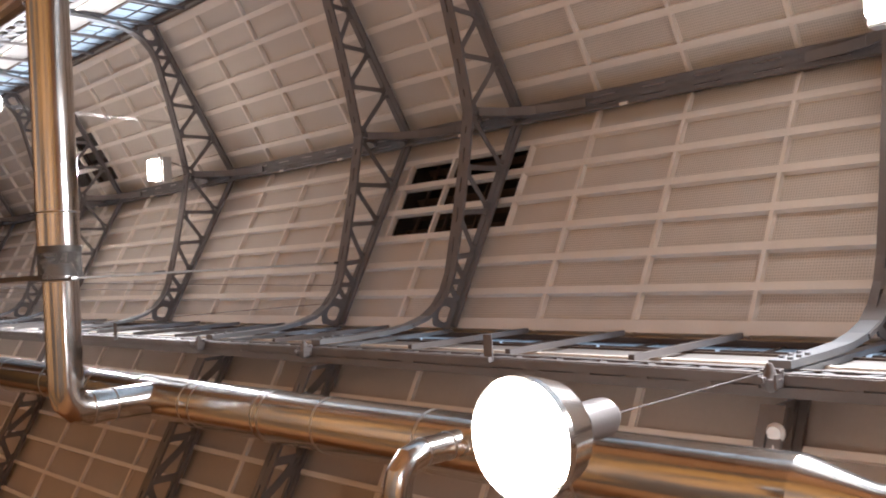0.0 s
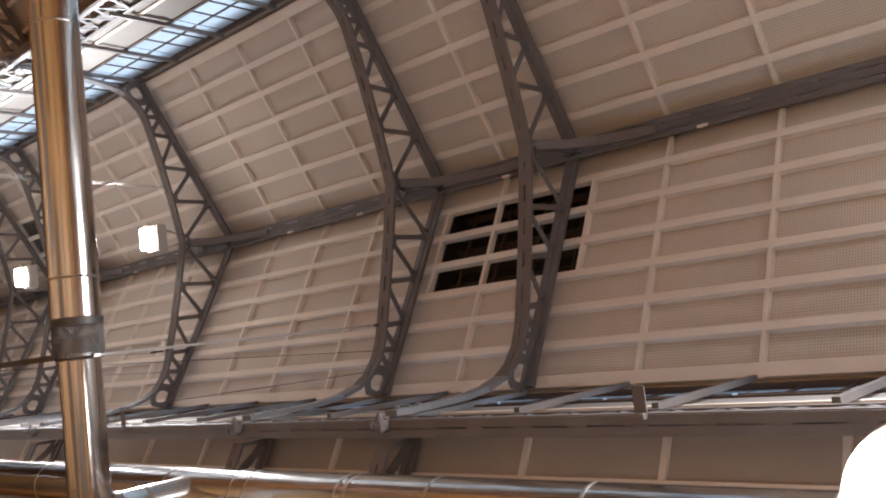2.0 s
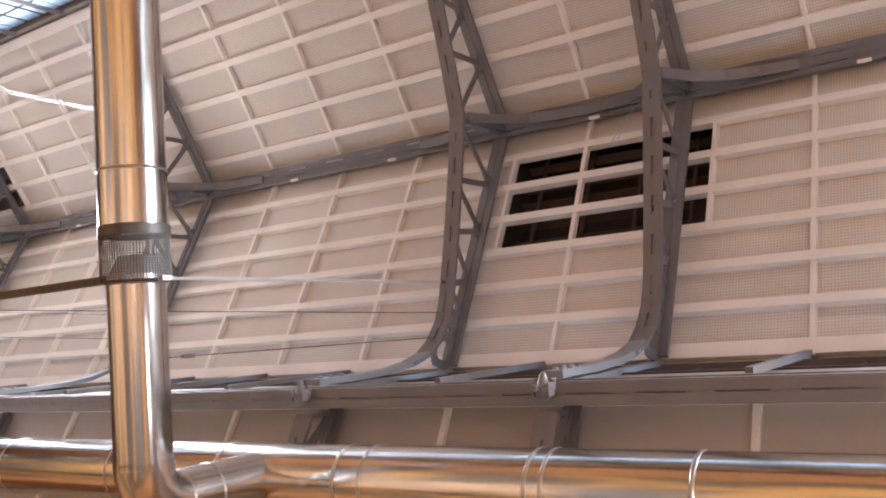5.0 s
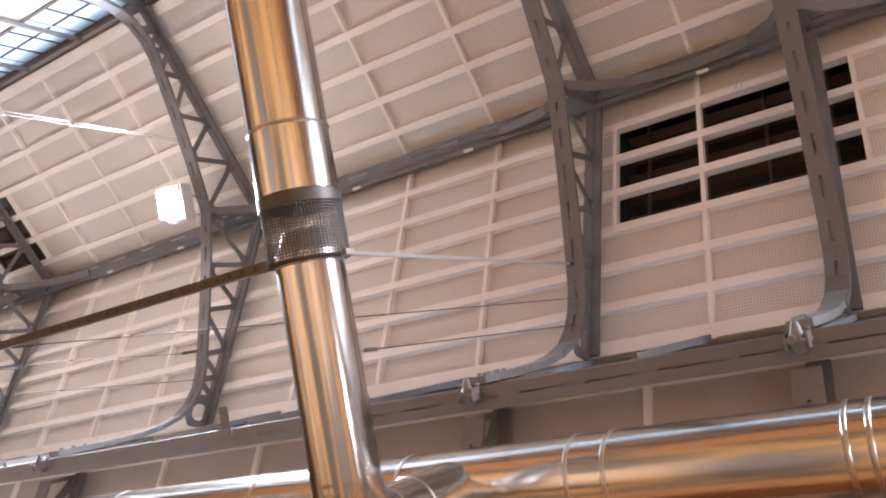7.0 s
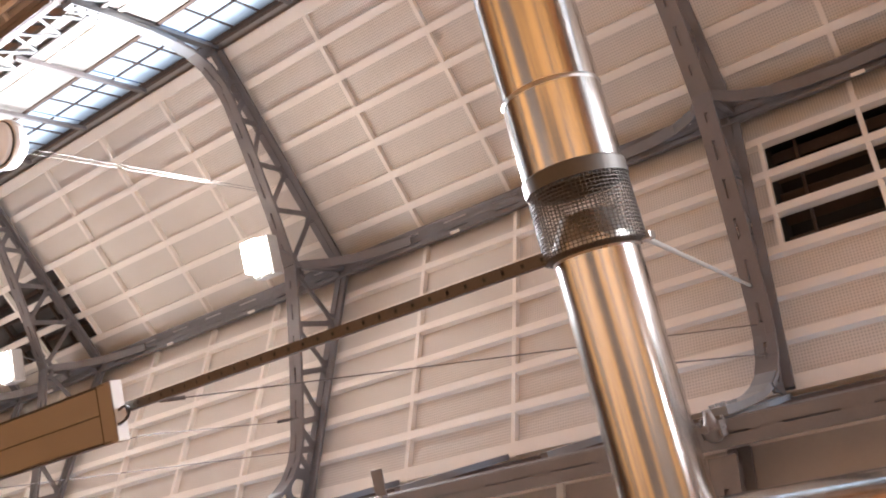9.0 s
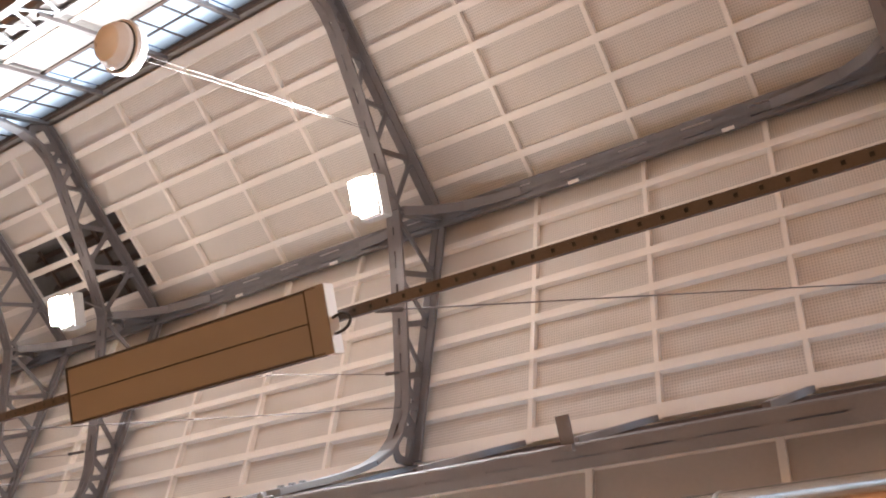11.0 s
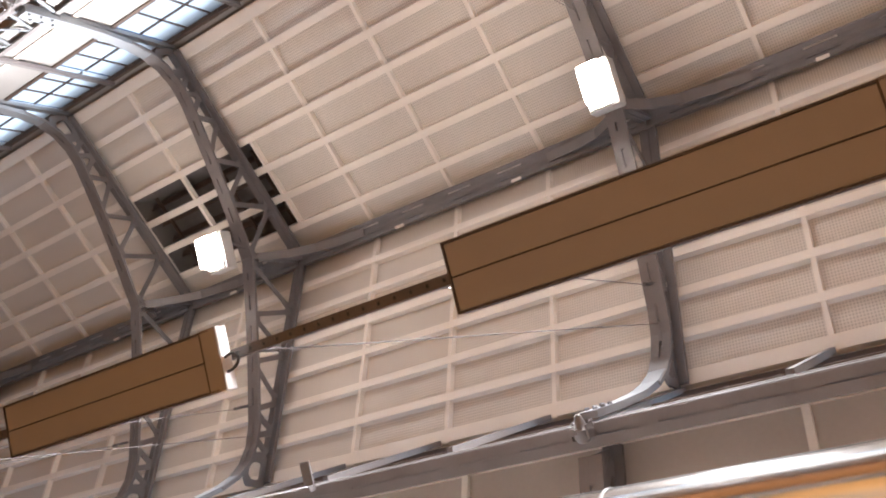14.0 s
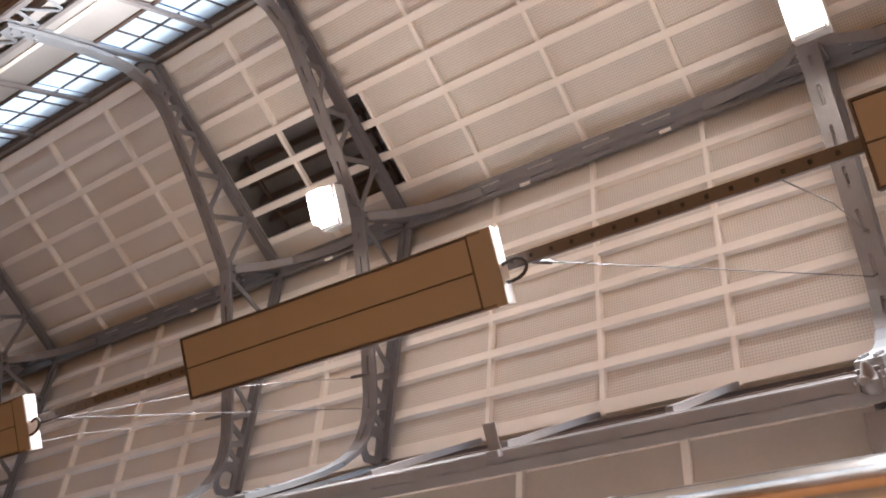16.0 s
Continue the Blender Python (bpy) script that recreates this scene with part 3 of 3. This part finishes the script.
for k in range(72):
    a = 2 * math.pi * k / 72
    q = Vector((math.cos(a), math.sin(a), 0)) * PR
    bar(bm, AX @ (q + Vector((0, 0, 0.01))), AX @ (q + Vector((0, 0, 0.35))), 0.004, 0.004, (1, 0.01, 0))
for k in range(19):
    z = 0.02 + k * 0.018
    lathe(bm, [(PR - 0.002, z - 0.002), (PR + 0.002, z - 0.002), (PR + 0.002, z + 0.002), (PR - 0.002, z + 0.002), (PR - 0.002, z - 0.002)], AX, 36)
part("mesh_cage", bm, MESH, pipe, "cylindrical wire mesh guard")

branch, s = elbowed("branch_pipe", "galvanised branch pipe with an elbow below the duct", DX - 0.08, -3.4, 3.0, 6.3, 0.115)
bm = B()
tube(bm, [(DX + 0.18, -3.4, 6.3), (4.6, -3.4, 6.0)], 0.115, 32)
part("pipe_section", bm, DUCT, branch, smooth=True)


# ---- lamps ----
def flood(y):
    f = tagged(new("floodlight"), "white box floodlight, lit, fixed below a roof rib", "floodlight", "floodlights under the ridge")
    part("housing", box(B(), -0.26, 0.26, -0.17, 0.17, 0.0, 0.2, 0.02), FIXTURE, f)
    part("bezel", box(B(), -0.24, 0.24, -0.14, 0.14, -0.03, 0.0, 0.008), FIXTURE, f)
    part("diffuser", box(B(), -0.2, 0.2, -0.12, 0.12, -0.2, -0.03, 0.03), GLOW, f, "glowing warm white diffuser")
    for s in (-1, 1):
        bm = B()
        bar(bm, (s * 0.2, 0, 0.18), (s * 0.06, 0, 0.62), 0.04, 0.012)
        part("bracket", bm, STEEL, f)
    f.matrix_basis = pose(RIDGE_X - 0.05, y, 10.24)
    lamp = new("floodlight_glow", bpy.data.lights.new("floodlight_glow", "AREA"))
    lamp.data.shape, lamp.data.size, lamp.data.size_y = "RECTANGLE", 0.4, 0.22
    lamp.data.energy, lamp.data.color = LAMP_POWER, LAMP_COLOUR
    lamp.location = (RIDGE_X - 0.05, y, 10.02)
    return f


# the one at y -11.5 is added, out of view behind the walk's start
for y in (-11.5, -5.85, 8.12, 13.76):
    flood(y)

pend = tagged(new("pendant_lamp"), "large round glass pendant lamp, lit", "pendant lamp")
PX, PYY, PZZ = 0.22, -5.62, 5.2
at = Matrix.Translation((PX, PYY, PZZ)) @ Matrix.Scale(1.4, 4)
part("bulb", lathe(B(), [(0.0, -0.02), (0.14, 0.0), (0.2, 0.06), (0.2, 0.1), (0.0, 0.1)], at, 32), GLOW, pend, "glowing lamp face", smooth=True)
part("reflector", lathe(B(), [(0.235, 0.02), (0.24, 0.05), (0.2, 0.2), (0.1, 0.32), (0.06, 0.36), (0.0, 0.36)], at, 32), DUCT, pend, "polished metal reflector", smooth=True)
part("gear_box", lathe(B(), [(0.0, 0.36), (0.08, 0.36), (0.08, 0.55), (0.05, 0.6), (0.0, 0.6)], at, 20), STEEL, pend, smooth=True)
part("hanger", tube(B(), [(PX, PYY, PZZ + 0.8), (PX, PYY, 7.95)], 0.004, 8), CABLE, pend)
lamp = new("pendant_glow", bpy.data.lights.new("pendant_glow", "POINT"))
lamp.data.energy, lamp.data.color, lamp.data.shadow_soft_size = PENDANT_POWER, LAMP_COLOUR, 0.15
lamp.location = (PX, PYY, PZZ - 0.2)


# ---- heaters on their rail ----
TX, TZ = -0.775, 5.85
rail = tagged(new("cable_rail"), "dark perforated steel channel rail hung below the roof", "rail")
bm = B()
for x0, x1, z0, z1 in ((TX - 0.03, TX - 0.025, TZ - 0.02, TZ + 0.03), (TX + 0.025, TX + 0.03, TZ - 0.02, TZ + 0.03)):
    box(bm, x0, x1, 2.42, 39.5, z0, z1)
part("side_flange", bm, TRAY, rail)
part("cable_bed", box(B(), TX - 0.024, TX + 0.024, 2.43, 39.4, TZ + 0.0, TZ + 0.024), BLACK, rail, "black cables lying in the rail")
for s in (-1, 1):
    part("edge_strip", box(B(), TX + s * 0.02 - 0.009, TX + s * 0.02 + 0.009, 2.42, 39.5, TZ - 0.022, TZ - 0.018), TRAY, rail)
bm = B()
y = 2.45
while y < 22:
    box(bm, TX - 0.012, TX + 0.012, y, y + 0.09, TZ - 0.0215, TZ - 0.0185)
    y += 0.11
tagged(part("perforated_strip", bm, TRAY, rail), kind="stuff")
for y, r in ((8.2, 0.004), (13.8, 0.004), (16.25, 0.004)):
    h = tagged(new("hanger_wire"), "thin dark hanger wire from the rail to a rib", "wire", "hanger wires")
    part("wire", tube(B(), [(TX - 0.02, y - 0.08, TZ + 0.02), (TX - 0.1, y - 0.04, 8.2), (-0.8, y - 0.02, 10.0), (-0.82, y, 10.45)], r, 8), CABLE, h)
    part("turnbuckle", tube(B(), [(-0.805, y - 0.015, 10.05), (-0.815, y - 0.005, 10.3)], 0.02, 8), CABLE, h)
for a, b in (((TX, 5.45, 5.82), (-0.42, 2.5, 10.36)), ((TX, 9.35, 5.82), (-0.42, 8.24, 10.36)), ((TX, 13.3, 5.82), (-0.42, 13.83, 10.36)), ((-0.18, 2.2, 6.2), (-0.15, 2.5, 10.2))):
    h = tagged(new("stay_wire"), "thin dark steel stay wire up to a rib", "wire", "stay wires")
    part("wire", tube(B(), [a, b], 0.005, 6), CABLE, h)
    q0, q1 = Vector(a).lerp(Vector(b), 0.03), Vector(a).lerp(Vector(b), 0.06)
    part("turnbuckle", tube(B(), [q0, q1], 0.014, 8), CABLE, h)


HX = -0.755


rod = tagged(new("tie_rod"), "bright steel tie rod from the flue pipe up to a rib", "tie rod")
ra, rb = Vector((-0.75, PY - 0.22, PZ + 0.06)), Vector((-0.78, 2.5, 10.36))
part("rod", tube(B(), [ra, rb], 0.014, 10), WIREW, rod, smooth=True)
part("eye", tube(B(), [rb.lerp(ra, 0.02), rb], 0.022, 8), CABLE, rod)
part("lug", box(B(), -0.77, -0.73, PY - 0.27, PY - 0.2, PZ + 0.02, PZ + 0.1, 0.006), SEAM, rod)


def heater(y0):
    h = tagged(new("infrared_heater"), "long brown infrared panel heater with white end caps under the rail", "heater", "heaters on the rail")
    L, w = 2.17, 0.188
    part("housing", box(B(), -w, w, 0, L, 0.012, 0.075, 0.006), HEATFRAME, h, "dark brown housing")
    for s in (-1, 1):
        a, b = sorted((s * 0.004, s * (w - 0.014)))
        part("radiant_panel", box(B(), a, b, 0.014, L - 0.014, 0.0, 0.013, 0.002), HEAT, h)
        a, b = sorted((s * (w - 0.011), s * w))
        part("edge_trim", box(B(), a, b, 0, L, -0.006, 0.014), HEATFRAME, h)
    part("edge_trim", box(B(), -w, w, L - 0.012, L, -0.006, 0.014), HEATFRAME, h)
    part("end_cap", box(B(), -w - 0.006, w + 0.006, -0.06, 0.0, 0.002, 0.085, 0.004), WHITE, h, "white end cap")
    part("reflector_strip", box(B(), -w - 0.004, w + 0.004, -0.058, 0.075, -0.006, -0.001), HEAT, h)
    part("edge_trim", box(B(), -w, w, 0.075, 0.086, -0.007, 0.0), HEATFRAME, h)
    pts = [(0.0, -0.06, 0.03)] + [(0.045 - 0.055 * math.cos(a), -0.12 - 0.085 * math.sin(a), 0.02 - 0.02 * a) for a in np.linspace(0.1, 3.0, 9)] + [(0.09, -0.07, 0.02)]
    part("cable", tube(B(), pts, 0.009, 8), BLACK, h, "black supply cable loop", smooth=True)
    for y in (0.35, L - 0.35):
        part("clip", box(B(), -0.035, 0.035, y - 0.02, y + 0.02, 0.07, 0.115), STEEL, h)
    h.matrix_basis = pose(HX, y0, 5.715)
    return h


first = heater(5.56)
copy_thing(first, pose(HX, 9.43, 5.69))
copy_thing(first, pose(HX, 13.3, 5.69))

# ---- dome camera and stay wires ----
dome = tagged(new("dome_camera"), "white round dome camera hung on stay wires", "camera")
at = Matrix.Translation((-4.04, 8.47, 7.17))
part("housing", lathe(B(), [(0.0, 0.2), (0.16, 0.19), (0.25, 0.12), (0.265, 0.04), (0.255, 0.0), (0.2, -0.01)], at, 40), WHITE, dome, smooth=True)
part("gap_ring", lathe(B(), [(0.235, 0.0), (0.235, -0.02), (0.2, -0.02)], at, 40), BLACK, dome)
part("dome", lathe(B(), [(0.225, -0.015), (0.22, -0.06), (0.17, -0.14), (0.1, -0.18), (0.0, -0.195)], at, 40), WHITE, dome, smooth=True)
part("lens", lathe(B(), [(0.0, -0.2), (0.04, -0.2), (0.045, -0.17), (0.0, -0.17)], at @ Matrix.Rotation(radians(35), 4, "X"), 16), BLACK, dome, "black lens")
for a, b in (((-4.04, 8.47, 7.3), (-3.9, 8.24, 10.68)), ((-4.0, 8.5, 7.3), (-3.87, 8.24, 10.68))):
    part("stay_wire", tube(B(), [a, b], 0.004, 6), STAY, dome, "bright twisted stay wire")


def bracket(y):
    b = tagged(new("girder_bracket"), "grey flat steel bracket projecting from the girder", "bracket", "brackets on the girder")
    part("plate", box(B(), -0.16, 0.1, -0.055, 0.055, 0.0, 0.015, 0.003), STEEL, b)
    part("upstand", box(B(), 0.05, 0.1, -0.05, 0.05, -0.05, 0.0, 0.003), STEEL, b)
    b.matrix_basis = pose(0.16, y, GIRDER_Z - 0.016)
    return b


for y in (-2.92, 5.28, 10.93):
    bracket(y)


# ---- loose cable by the roof vent and a sensor on an aisle rafter ----
cable = tagged(new("loose_cable"), "thin pale loose cable hanging from the ridge beam", "cable")
part("strand", tube(B(), [(-2.72, 0.62, 11.93), (-2.6, 0.63, 11.75), (-2.45, 0.66, 11.6), (-2.3, 0.68, 11.52)], 0.006, 6), WIREW, cable)
part("strand", tube(B(), [(-2.45, 0.66, 11.6), (-2.34, 0.74, 11.56), (-2.26, 0.78, 11.5)], 0.005, 6), WIREW, cable)
sensor = tagged(new("smoke_sensor"), "small round pale sensor with a cable on the rafter", "sensor")
part("disc", lathe(B(), [(0.0, -0.05), (0.05, -0.05), (0.07, -0.02), (0.07, 0.0), (0.0, 0.0)], Matrix.Translation((0.62, -5.75, 7.83)), 20), WHITE, sensor, smooth=True)
part("cable", tube(B(), [(0.66, -5.75, 7.8), (0.9, -5.77, 7.62), (1.2, -5.77, 7.45)], 0.012, 6), WHITE, sensor)
